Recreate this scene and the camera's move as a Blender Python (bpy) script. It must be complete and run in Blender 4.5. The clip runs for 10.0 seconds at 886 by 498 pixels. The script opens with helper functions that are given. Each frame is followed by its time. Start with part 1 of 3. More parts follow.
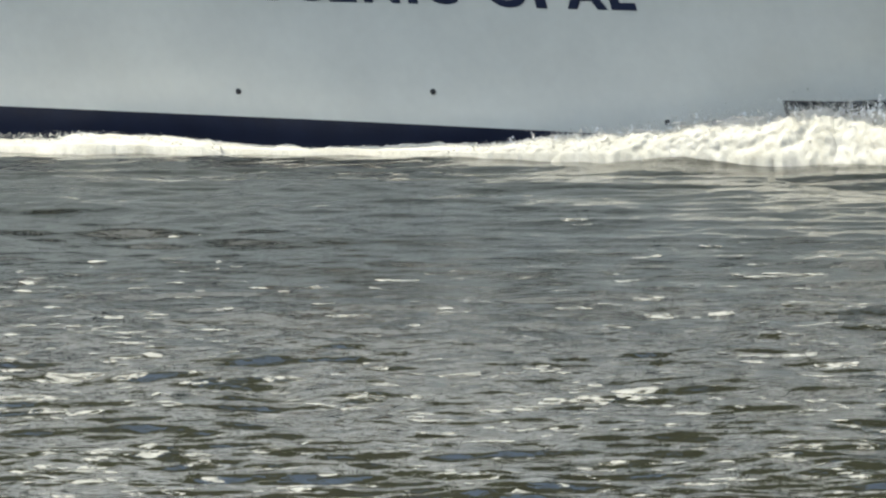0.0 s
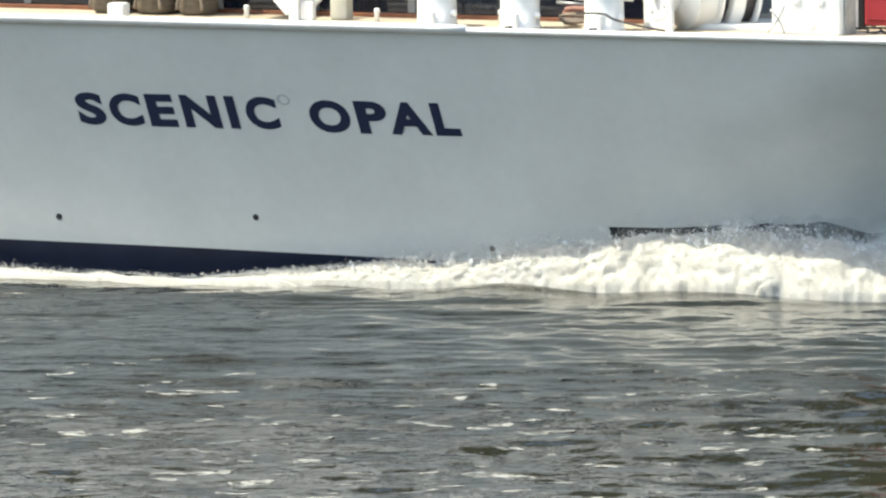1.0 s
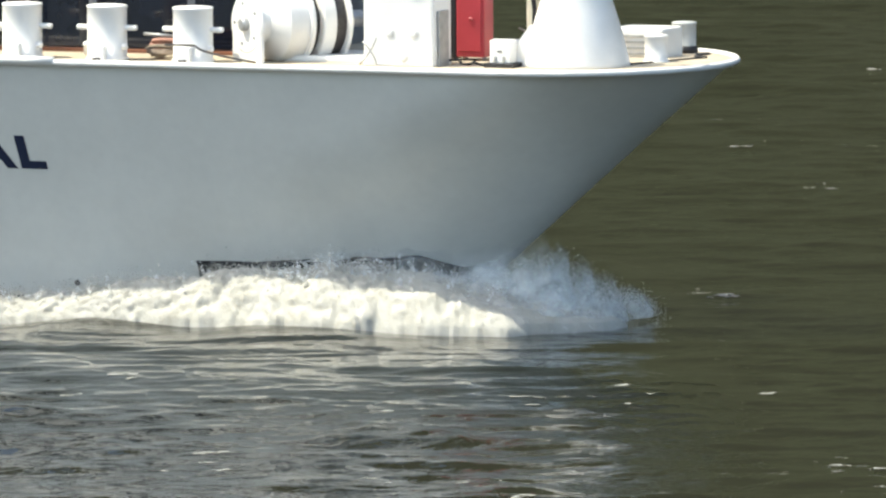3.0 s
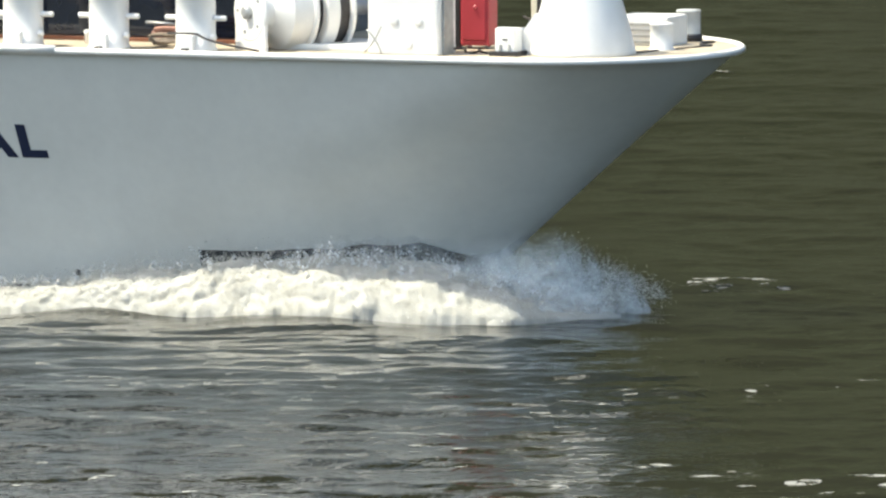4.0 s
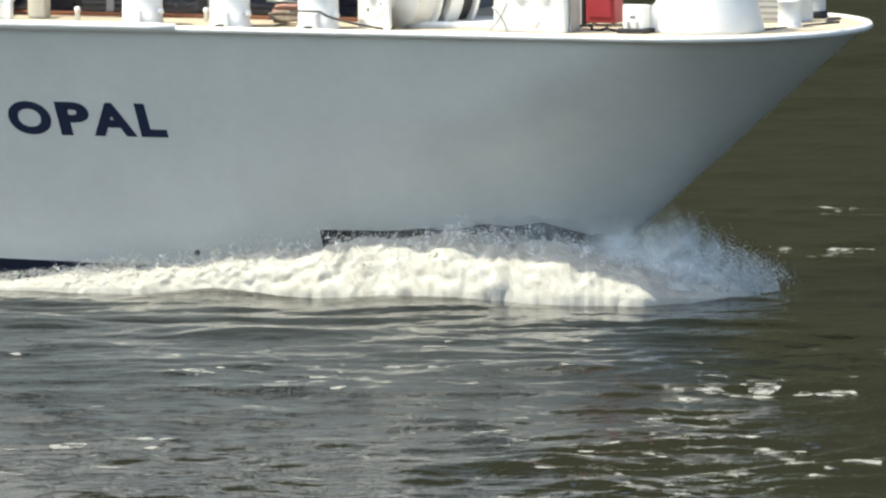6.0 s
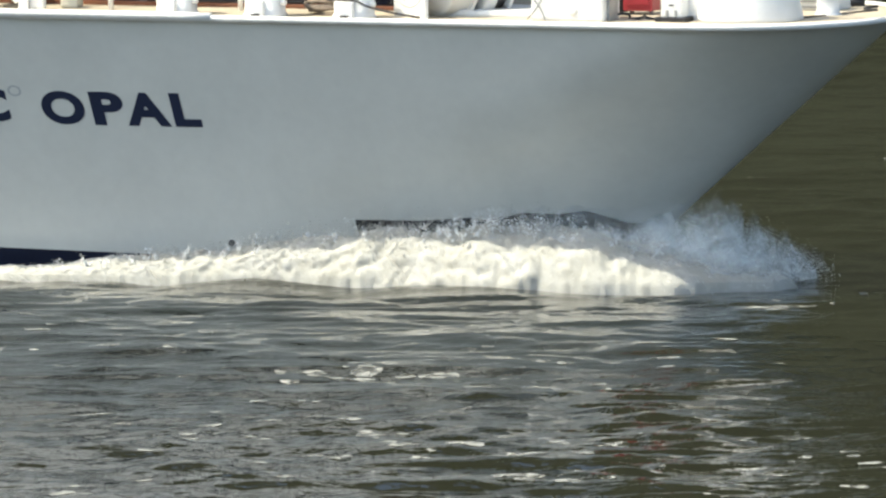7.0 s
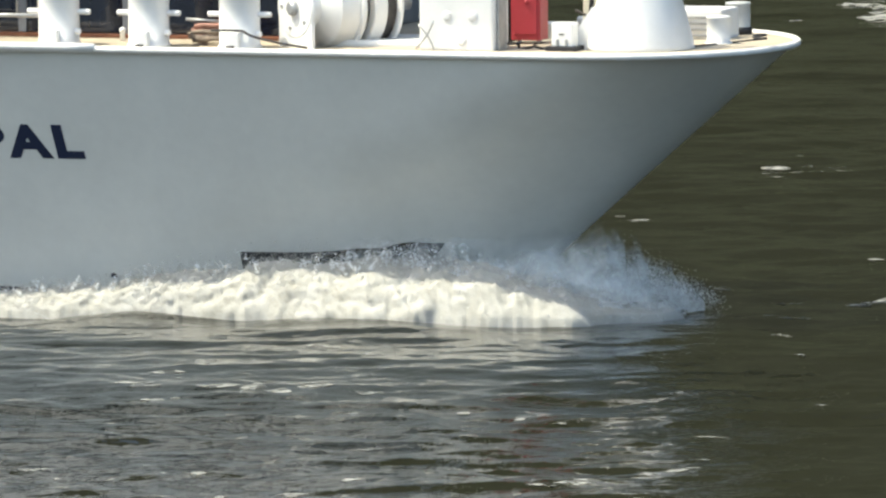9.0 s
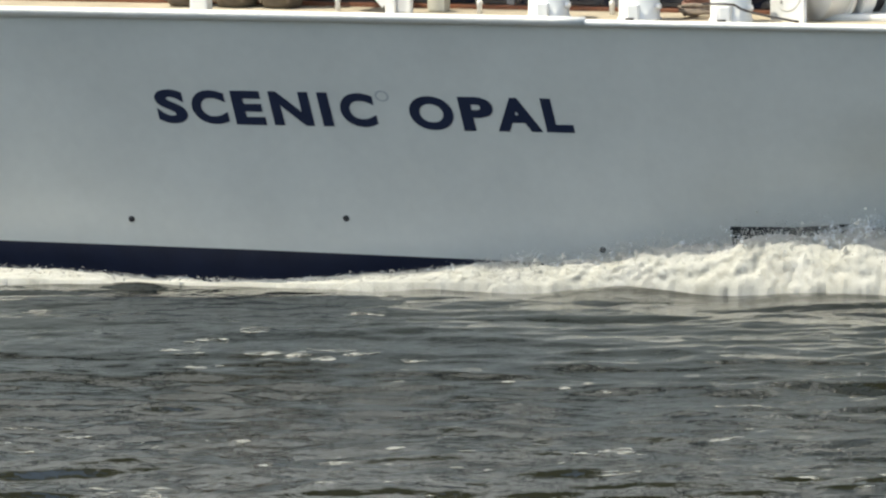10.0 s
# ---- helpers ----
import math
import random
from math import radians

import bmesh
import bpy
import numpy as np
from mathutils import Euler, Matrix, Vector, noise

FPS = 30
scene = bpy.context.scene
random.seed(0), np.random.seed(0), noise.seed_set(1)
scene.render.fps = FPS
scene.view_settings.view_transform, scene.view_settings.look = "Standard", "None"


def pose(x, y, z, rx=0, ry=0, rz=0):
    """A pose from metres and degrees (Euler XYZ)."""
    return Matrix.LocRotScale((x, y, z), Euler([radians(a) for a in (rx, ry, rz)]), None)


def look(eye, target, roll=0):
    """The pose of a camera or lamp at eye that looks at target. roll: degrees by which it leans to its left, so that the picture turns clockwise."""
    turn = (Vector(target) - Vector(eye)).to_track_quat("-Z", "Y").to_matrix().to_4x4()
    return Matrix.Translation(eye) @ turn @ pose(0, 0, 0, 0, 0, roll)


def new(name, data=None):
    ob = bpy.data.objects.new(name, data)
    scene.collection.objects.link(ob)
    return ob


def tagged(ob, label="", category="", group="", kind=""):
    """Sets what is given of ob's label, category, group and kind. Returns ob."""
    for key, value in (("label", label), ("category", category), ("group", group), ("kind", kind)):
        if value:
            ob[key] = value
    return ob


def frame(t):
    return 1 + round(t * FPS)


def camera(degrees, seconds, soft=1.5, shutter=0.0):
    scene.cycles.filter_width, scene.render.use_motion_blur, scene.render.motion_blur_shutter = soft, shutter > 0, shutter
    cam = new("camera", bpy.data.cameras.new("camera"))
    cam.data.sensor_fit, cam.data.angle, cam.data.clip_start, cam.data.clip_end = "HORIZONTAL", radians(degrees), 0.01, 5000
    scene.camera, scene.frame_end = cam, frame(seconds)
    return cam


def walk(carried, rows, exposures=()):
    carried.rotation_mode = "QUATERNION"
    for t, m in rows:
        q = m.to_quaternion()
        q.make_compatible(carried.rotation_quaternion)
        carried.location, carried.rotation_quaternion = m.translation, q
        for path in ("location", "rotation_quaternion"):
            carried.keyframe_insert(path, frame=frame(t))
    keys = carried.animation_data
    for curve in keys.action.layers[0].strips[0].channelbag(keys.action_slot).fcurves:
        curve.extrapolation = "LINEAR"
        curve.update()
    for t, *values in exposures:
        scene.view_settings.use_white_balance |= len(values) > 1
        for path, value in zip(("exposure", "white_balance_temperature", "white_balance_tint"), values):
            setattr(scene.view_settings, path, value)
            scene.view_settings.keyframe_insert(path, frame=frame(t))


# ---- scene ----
EYE = (176.845, -410.996, 35.845)
V = 5.448          # the ship's speed over the water, m/s


def turn(yaw, pitch, roll):
    return pose(*EYE, 90 + pitch, 0, yaw) @ pose(0, 0, 0, 0, 0, roll)


cam = camera(1.321, 10.0, soft=2.4)
walk(cam, [(t, turn(a, b, c)) for t, a, b, c in (
    (0, 26.6967, -4.5970, -0.699),
    (0.5, 26.2087, -4.5044, -0.641),
    (1, 25.8207, -4.4352, -0.501),
    (1.5, 25.3225, -4.4074, -0.504),
    (2, 24.7813, -4.4066, -0.470),
    (2.5, 24.3287, -4.4148, -0.562),
    (3, 23.9570, -4.4344, -0.403),
    (4.5, 23.0283, -4.5010, -0.498),
    (5, 22.7310, -4.5342, -0.557),
    (5.5, 22.4756, -4.5378, -0.476),
    (7, 21.6280, -4.5791, -0.518),
    (7.5, 21.2550, -4.5949, -0.550),
    (8, 20.8856, -4.5943, -0.552),
    (8.5, 20.4905, -4.5896, -0.562),
    (9, 20.1351, -4.5736, -0.600),
    (9.5, 20.1462, -4.5924, -0.518),
    (10, 20.1993, -4.6244, -0.464))],
    exposures=[(t, e, 7300, 1) for t, e in ((0, 1.38), (0.5, 1.44), (1, 1.48), (3, 1.45), (4.5, 1.42), (7.5, 1.34), (9, 1.30), (9.5, 1.20), (10, 1.0))])

# ---- light ----
SUN = Vector((-0.43, -0.19, 0.88)).normalized()     # towards the sun: high, from astern
world = bpy.data.worlds.new("world")
scene.world = world
world.use_nodes = True
wt = world.node_tree
sky = wt.nodes.new("ShaderNodeTexSky")
sky.sky_type = "NISHITA"
sky.sun_disc = False
sky.dust_density, sky.air_density = 2.6, 0.9
sky.sun_elevation = math.asin(SUN.z)
sky.sun_rotation = math.atan2(SUN.x, SUN.y)
wt.links.new(sky.outputs[0], wt.nodes["Background"].inputs[0])
wt.nodes["Background"].inputs[1].default_value = 0.15
sun_data = bpy.data.lights.new("sun", "SUN")
sun_data.energy, sun_data.angle, sun_data.color = 2.6, radians(0.6), (1.0, 0.96, 0.90)
sun = new("sun", sun_data)
sun.matrix_world = look(SUN * 200, (0, 0, 0))


# ---- materials ----
def mat(name, colour, rough=0.5, metal=0.0, vary=0.12, scale=3.0, bump=0.0, bump_scale=30.0, second=None, stretch=(1, 1, 1), coat=0.0):
    """Principled surface: colour broken up at two scales, with fine relief."""
    m = bpy.data.materials.new(name)
    m.use_nodes = True
    n, l = m.node_tree.nodes, m.node_tree.links
    p = n["Principled BSDF"]
    p.inputs["Roughness"].default_value = rough
    p.inputs["Metallic"].default_value = metal
    p.inputs["Coat Weight"].default_value = coat
    tc = n.new("ShaderNodeTexCoord")
    mp = n.new("ShaderNodeMapping")
    mp.inputs["Scale"].default_value = stretch
    l.new(tc.outputs["Object"], mp.inputs[0])
    big, fine = n.new("ShaderNodeTexNoise"), n.new("ShaderNodeTexNoise")
    big.inputs["Scale"].default_value, big.inputs["Detail"].default_value = scale, 5
    fine.inputs["Scale"].default_value, fine.inputs["Detail"].default_value = scale * 9, 4
    mix = n.new("ShaderNodeMath")
    mix.operation = "MULTIPLY_ADD"
    mix.inputs[1].default_value = 0.35
    for t in (big, fine):
        l.new(mp.outputs[0], t.inputs[0])
    l.new(fine.outputs[0], mix.inputs[0])
    l.new(big.outputs[0], mix.inputs[2])
    ramp = n.new("ShaderNodeValToRGB")
    ramp.color_ramp.elements[0].position, ramp.color_ramp.elements[1].position = 0.45, 0.9
    a = second or tuple(c * (1 - vary) for c in colour)
    ramp.color_ramp.elements[0].color = (*a, 1)
    ramp.color_ramp.elements[1].color = (*colour, 1)
    l.new(mix.outputs[0], ramp.inputs[0])
    l.new(ramp.outputs[0], p.inputs["Base Color"])
    if bump:
        bt, bn = n.new("ShaderNodeTexNoise"), n.new("ShaderNodeBump")
        bt.inputs["Scale"].default_value, bt.inputs["Detail"].default_value = bump_scale, 4
        bn.inputs["Strength"].default_value, bn.inputs["Distance"].default_value = 1.0, bump
        l.new(mp.outputs[0], bt.inputs[0])
        l.new(bt.outputs[0], bn.inputs["Height"])
        l.new(bn.outputs[0], p.inputs["Normal"])
    return m


def water_material():
    m = mat("river_water", (0.0044, 0.0050, 0.0012), 0.03, vary=0.3, scale=0.15)
    n, l = m.node_tree.nodes, m.node_tree.links
    p = n["Principled BSDF"]
    p.inputs["IOR"].default_value = 1.333
    tc = [x for x in n if x.type == "TEX_COORD"][0]
    b1, b2 = n.new("ShaderNodeBump"), n.new("ShaderNodeBump")
    for b, sc, dist in ((b1, 3.2, 0.021), (b2, 9.0, 0.006)):
        t = n.new("ShaderNodeTexNoise")
        t.inputs["Scale"].default_value, t.inputs["Detail"].default_value = sc, 3
        l.new(tc.outputs["Object"], t.inputs[0])
        b.inputs["Distance"].default_value = dist
        l.new(t.outputs[0], b.inputs["Height"])
    l.new(b1.outputs[0], b2.inputs["Normal"])
    l.new(b2.outputs[0], p.inputs["Normal"])
    return m


def mist_material():
    """Fine spray: white where dense, clear between, by the weight stored on the mesh."""
    m = bpy.data.materials.new("spray_mist")
    m.use_nodes = True
    n, l = m.node_tree.nodes, m.node_tree.links
    p = n["Principled BSDF"]
    p.inputs["Base Color"].default_value = (0.84, 0.86, 0.86, 1)
    p.inputs["Roughness"].default_value = 0.9
    at = n.new("ShaderNodeAttribute")
    at.attribute_name = "veil_weight"
    tc, t = n.new("ShaderNodeTexCoord"), n.new("ShaderNodeTexNoise")
    t.inputs["Scale"].default_value, t.inputs["Detail"].default_value = 2.6, 6
    t.inputs["Roughness"].default_value = 0.68
    l.new(tc.outputs["Object"], t.inputs[0])
    mr = n.new("ShaderNodeMapRange")
    mr.inputs["From Min"].default_value, mr.inputs["From Max"].default_value = 0.22, 0.62
    l.new(t.outputs[0], mr.inputs["Value"])
    mu = n.new("ShaderNodeMath")
    mu.operation = "MULTIPLY"
    l.new(mr.outputs[0], mu.inputs[0])
    l.new(at.outputs["Fac"], mu.inputs[1])
    l.new(mu.outputs[0], p.inputs["Alpha"])
    return m


HULL = mat("white_hull_paint", (0.735, 0.74, 0.705), 0.34, vary=0.12, scale=0.8, bump=0.006, bump_scale=1.9, coat=0.2)
NAVY = mat("navy_antifouling", (0.012, 0.018, 0.045), 0.45, vary=0.35, scale=2.5, bump=0.003)
DARK = mat("black_patch", (0.010, 0.013, 0.018), 0.5, vary=0.3)
INK = mat("navy_letters", (0.012, 0.022, 0.060), 0.4, vary=0.2)
GREYINK = mat("grey_mark", (0.45, 0.47, 0.48), 0.5)
WHITE = mat("white_gloss_paint", (0.80, 0.80, 0.79), 0.35, vary=0.08, scale=4, bump=0.002)
RIM = mat("white_rim_paint", (0.82, 0.81, 0.78), 0.45, vary=0.14, scale=5, bump=0.002)
DECK = mat("sand_deck_paint", (0.50, 0.43, 0.33), 0.7, vary=0.35, scale=1.2, bump=0.003, bump_scale=60)
BROWN = mat("rust_brown_coaming", (0.24, 0.085, 0.04), 0.6, vary=0.5, scale=4)
GLASS = mat("dark_window_glass", (0.012, 0.016, 0.030), 0.06, vary=0.5, scale=0.8)
FRAME = mat("grey_window_frame", (0.16, 0.17, 0.19), 0.45, vary=0.3)
STEEL = mat("galvanised_steel", (0.42, 0.43, 0.44), 0.45, 0.6, vary=0.3, scale=8)
# greyed white: the far bollard's shaded side, put into its colour
SHADE_GREY = mat("shaded_white_paint", (0.48, 0.50, 0.50), 0.5, vary=0.25, scale=5)
ROPE = mat("weathered_rope", (0.30, 0.24, 0.19), 0.9, vary=0.5, scale=12, bump=0.01, bump_scale=60)
PINK = mat("faded_red_rope", (0.45, 0.24, 0.19), 0.9, vary=0.4, scale=12, bump=0.01, bump_scale=60)
TAN = mat("brown_fender_cord", (0.19, 0.155, 0.115), 0.95, vary=0.45, scale=5, bump=0.012, bump_scale=40, stretch=(1, 1, 5))
RED = mat("red_cabinet_paint", (0.42, 0.045, 0.06), 0.4, vary=0.15, scale=4)
BLACK = mat("black_rubber", (0.014, 0.014, 0.018), 0.6, vary=0.3)
WIRE = mat("dark_steel_wire", (0.07, 0.065, 0.065), 0.5, 0.5, vary=0.4, scale=20)
CREAM = mat("cream_paint", (0.70, 0.66, 0.54), 0.5, vary=0.2)
FOAM = mat("white_foam", (0.43, 0.425, 0.40), 0.9, vary=0.18, scale=3, bump=0.007, bump_scale=26, second=(0.34, 0.332, 0.295))
DROPS = mat("spray_drops", (0.80, 0.83, 0.86), 0.6, vary=0.05)
FOAM_GLINT = mat("foam_and_glints", (0.30, 0.305, 0.285), 0.8, vary=0.45, scale=3, bump=0.01, bump_scale=20)
sn, sl = FOAM_GLINT.node_tree.nodes, FOAM_GLINT.node_tree.links
lace, gate = sn.new("ShaderNodeTexNoise"), sn.new("ShaderNodeMapRange")      # lacy gaps in the drifting foam and glint flecks
lace.inputs["Scale"].default_value, lace.inputs["Detail"].default_value = 7.0, 5
gate.inputs["From Min"].default_value, gate.inputs["From Max"].default_value = 0.40, 0.58
gate.inputs["To Min"].default_value, gate.inputs["To Max"].default_value = 0.05, 0.9
sl.new([n for n in sn if n.type == "TEX_COORD"][0].outputs["Object"], lace.inputs[0])
sl.new(lace.outputs[0], gate.inputs["Value"])
sl.new(gate.outputs[0], sn["Principled BSDF"].inputs["Alpha"])
fp = FOAM.node_tree.nodes["Principled BSDF"]
fp.inputs["Subsurface Weight"].default_value = 0.4
fp.inputs["Subsurface Radius"].default_value = (0.12, 0.12, 0.11)
fp.inputs["Subsurface Scale"].default_value = 1.0
dp = DROPS.node_tree.nodes["Principled BSDF"]
dp.inputs["Subsurface Weight"].default_value = 1.0
dp.inputs["Subsurface Radius"].default_value = (0.05, 0.05, 0.05)
dp.inputs["Subsurface Scale"].default_value = 1.0
MIST = mist_material()
WATER = water_material()
WOODS = mat("wooded_hillside", (0.019, 0.0240, 0.0060), 0.9, vary=0.6, scale=0.03, bump=1.2, bump_scale=0.15)


# ---- mesh helpers ----
def grid_mesh(name, P, mats, face_mat=None, smooth=True, closed=False, attribute=None):
    """A mesh from an (rows, columns, 3) array of points."""
    r, c = P.shape[:2]
    me = bpy.data.meshes.new(name)
    i = np.arange(r * c).reshape(r, c)
    if closed:
        i = np.concatenate([i, i[:, :1]], axis=1)
    q = np.stack([i[:-1, :-1], i[:-1, 1:], i[1:, 1:], i[1:, :-1]], axis=-1).reshape(-1, 4)
    n = len(q)
    me.vertices.add(r * c)
    me.vertices.foreach_set("co", P.reshape(-1).astype(np.float32))
    me.loops.add(4 * n)
    me.loops.foreach_set("vertex_index", q.reshape(-1).astype(np.int32))
    me.polygons.add(n)
    me.polygons.foreach_set("loop_start", np.arange(0, 4 * n, 4, dtype=np.int32))
    for m in mats:
        me.materials.append(m)
    if face_mat is not None:
        me.polygons.foreach_set("material_index", face_mat.astype(np.int32))
    me.polygons.foreach_set("use_smooth", np.full(n, smooth))
    if attribute is not None:
        at = me.attributes.new("veil_weight", "FLOAT", "POINT")
        at.data.foreach_set("value", attribute.reshape(-1).astype(np.float32))
    me.update(calc_edges=True)
    return me


def part(name, bm, material, parent=None, label="", smooth=False):
    """Link a bmesh, or a mesh, as one object under a thing or a part."""
    if isinstance(bm, bmesh.types.BMesh):
        me = bpy.data.meshes.new(name)
        bm.to_mesh(me)
        bm.free()
        me.materials.append(material)
    else:
        me = bm
    if smooth:
        for f in me.polygons:
            f.use_smooth = True
    ob = new(name, me)
    ob.parent = parent
    if label:
        tagged(ob, label)
    return ob


def box(bm, x0, x1, y0, y1, z0, z1, bevel=0.012, m=None):
    made = bmesh.ops.create_cube(bm, size=1.0)["verts"]
    for v in made:
        v.co = Vector(((x0 + x1) / 2 + v.co.x * (x1 - x0), (y0 + y1) / 2 + v.co.y * (y1 - y0), (z0 + z1) / 2 + v.co.z * (z1 - z0)))
    if bevel:
        edges = list({e for v in made for e in v.link_edges})
        made = bmesh.ops.bevel(bm, geom=edges, offset=bevel, segments=2, affect="EDGES", profile=0.6)["verts"]
    if m is not None:
        bmesh.ops.transform(bm, matrix=m, verts=[v for v in made if v.is_valid])
    return bm


def lathe(bm, profile, m=None, segs=32):
    """A turned body about z from (radius, height) pairs, closed at both ends."""
    rings = []
    for r, z in profile:
        rings.append([bm.verts.new((r * math.cos(2 * math.pi * k / segs), r * math.sin(2 * math.pi * k / segs), z)) for k in range(segs)])
    for a, b in zip(rings, rings[1:]):
        for k in range(segs):
            bm.faces.new((a[k], a[(k + 1) % segs], b[(k + 1) % segs], b[k]))
    bm.faces.new(list(reversed(rings[0])))
    bm.faces.new(rings[-1])
    if m is not None:
        bmesh.ops.transform(bm, matrix=m, verts=[v for r in rings for v in r])
    return bm


def tube(bm, points, radius, segs=8):
    """A round bar through the points."""
    pts = [Vector(p) for p in points]
    rings = []
    for i, p in enumerate(pts):
        d = (pts[min(i + 1, len(pts) - 1)] - pts[max(i - 1, 0)]).normalized()
        s = d.cross(Vector((0, 0, 1)) if abs(d.z) < 0.9 else Vector((0, 1, 0))).normalized()
        u = s.cross(d)
        rings.append([bm.verts.new(p + radius * (s * math.cos(2 * math.pi * k / segs) + u * math.sin(2 * math.pi * k / segs))) for k in range(segs)])
    for a, b in zip(rings, rings[1:]):
        for k in range(segs):
            bm.faces.new((a[k], a[(k + 1) % segs], b[(k + 1) % segs], b[k]))
    bm.faces.new(list(reversed(rings[0])))
    bm.faces.new(rings[-1])
    return bm


def B():
    return bmesh.new()


# ---- the hull's form: x forward, y to port, z over the water ----
RAIL = 3.08
TIP = 7.92


def centre(x):
    return 1.76 + (TIP - x) * 0.08


def tip_x(z):
    return TIP - (RAIL - z) * 1.17


def breadth(x, z):
    """Half the hull's breadth at station x and height z."""
    u = np.maximum(tip_x(z) - x, 0.0)
    full = 2.0 - (RAIL - z) * (0.33 - 0.020 * (RAIL - z))      # flare that grows towards the deck
    run = 2.4 + (RAIL - z) * 1.6
    k = (1 - np.minimum(u, run) / run) ** 1.3
    return np.minimum(full * np.sqrt(1 - k * k) + 0.085 * u, 5.7)


def hull_y(x, z, off=0.0):
    """The starboard side, off metres outside the plating."""
    return centre(x) - breadth(x, z) - off


def navy_top(x):
    return 0.26 - 0.016 * (np.minimum(x, 2.0) + 1.5)


# ---- river ----
LEVEL = -0.07
WAVES = []
for k in range(72):
    lam = 0.32 * (13.0 ** (k / 71.0))
    head = random.gauss(-1.17, 0.6)
    amp = 0.0019 * lam ** 0.7 * random.uniform(0.5, 1.5)
    WAVES.append((2 * math.pi / lam * math.cos(head), 2 * math.pi / lam * math.sin(head), random.uniform(0, 6.283), amp))


def wave_height(x, y):
    h, chop = np.zeros_like(x), np.zeros_like(x)
    for kx, ky, ph, a in WAVES:
        if kx * kx + ky * ky > 60:
            chop += a * np.sin(kx * x + ky * y + ph)
        else:
            h += 1.3 * a * np.sin(kx * x + ky * y + ph)
    ahead = -x * math.sin(radians(23)) + y * math.cos(radians(23))
    side = x * math.cos(radians(23)) + y * math.sin(radians(23))
    h = h + chop * np.interp(ahead, [-34, -8, 4], [1.35, 1.15, 1.0]) * np.interp(side, [-28, -12, 20], [1.15, 1.0, 0.9])
    gust = np.interp(ahead, [-40, -24, -6, 10], [1.6, 1.3, 1.0, 0.85]) + 0.3 * np.sin(0.21 * x + 0.4 * np.sin(0.17 * y)) * np.sin(0.16 * y + 1.0)
    return h * gust


def spread(a, b, step, far, n=26):
    mid = np.arange(a, b + step / 2, step)
    out = step * np.cumsum(1.38 ** np.arange(1, n))
    out = out / out[-1] * far
    return np.concatenate([a - out[::-1], mid, b + out])


gx, gy = np.meshgrid(spread(-35, 36, 0.14, 2500), spread(-52, 64, 0.11, 2500), indexing="xy")
fade = np.clip(1 - np.maximum.reduce([-35 - gx, gx - 36, -52 - gy, gy - 64, 0 * gx]) / 6, 0, 1)
# grid turned to the line of sight
ca, sa = math.cos(radians(23)), math.sin(radians(23))
wx, wy = gx * ca - gy * sa, gx * sa + gy * ca
gz = wave_height(wx, wy) * fade + LEVEL
river = new("water", grid_mesh("water", np.stack([wx, wy, gz], -1), [WATER]))
tagged(river, "olive-brown rippled river water with glints of sky", "water", kind="structure")


def hillside(name, side):
    """A wooded valley side along the river, mirrored in the water."""
    xs, ts = np.linspace(-1500, 1500, 160), np.linspace(0, 1, 24)
    X, T = np.meshgrid(xs, ts)
    top = np.interp(X, [-190, -80], [180, 225]) + 22 * np.sin(X / 170 + side) + 10 * np.sin(X / 61)
    Y = side * (85 if side > 0 else 270) + side * T * (170 if side > 0 else 260) + 8 * np.sin(X / 33 + 5 * T)
    Z = -1 + top * T ** 0.8 + 2.5 * np.sin(X / 9 + 30 * T) * T
    if side < 0:
        Y, Z = Y - 60, Z * 0.35
    P = np.stack([X, Y, Z], -1)
    if side < 0:
        P = P[:, ::-1]
    return tagged(new(name, grid_mesh(name, P, [WOODS])), "dark green wooded valley side along the river", "hill", kind="structure")


hillside("backdrop_far", 1)
hillside("backdrop_near", -1)

# ---- the ship ----
ship = tagged(new("river_cruise_ship"), "white river cruise ship with navy waterline under way", "ship")


def hull_grid(z_of, rows, both=True, x_aft=-105.0):
    """Points over the plating: rows by height fraction, columns from stern to stem and back on the other side."""
    s = np.linspace(0, 1, 150)
    P = []
    for k in range(rows):
        f = k / (rows - 1)
        pts = []
        for side in (-1, 1):
            for q in (s if side < 0 else s[::-1][1:]):
                span = TIP - x_aft
                x0 = TIP - span * (1 - q) ** 2.6
                z = z_of(x0, f)
                # stations gather towards the raked stem
                x = x0 + (tip_x(z) - TIP) * max(0.0, 1 - (TIP - x0) / 12)
                y = centre(x) + side * float(breadth(x, z))
                pts.append((x, y, z))
        P.append(pts)
    return np.array(P)


hull_side = part("hull_side", grid_mesh("hull_side", hull_grid(lambda x, f: navy_top(x) + f * (RAIL - navy_top(x)), 22)[:, ::-1], [HULL]), None, ship, "white painted flared hull plating")
part("hull_bottom", grid_mesh("hull_bottom", hull_grid(lambda x, f: -0.9 + f * (navy_top(x) + 0.9), 6)[:, ::-1], [NAVY]), None, ship, "navy painted hull below the waterline stripe")
rail_line = hull_grid(lambda x, f: RAIL, 2)[0]
inner = rail_line.copy()
for i in range(len(inner)):
    inner[i, 1] = centre(inner[i, 0])
part("deck", grid_mesh("deck", np.stack([np.array(rail_line) - [0, 0, 0.0], (rail_line + inner) / 2 + [0, 0, 0.01], inner + [0, 0, 0.02]]), [DECK]), None, ship, "sand coloured painted foredeck")
part("transom", box(B(), -105.15, -105.0, centre(-105) - 5.6, centre(-105) + 5.6, -0.8, RAIL, 0.03), HULL, ship, "white flat stern plate")
bm = B()
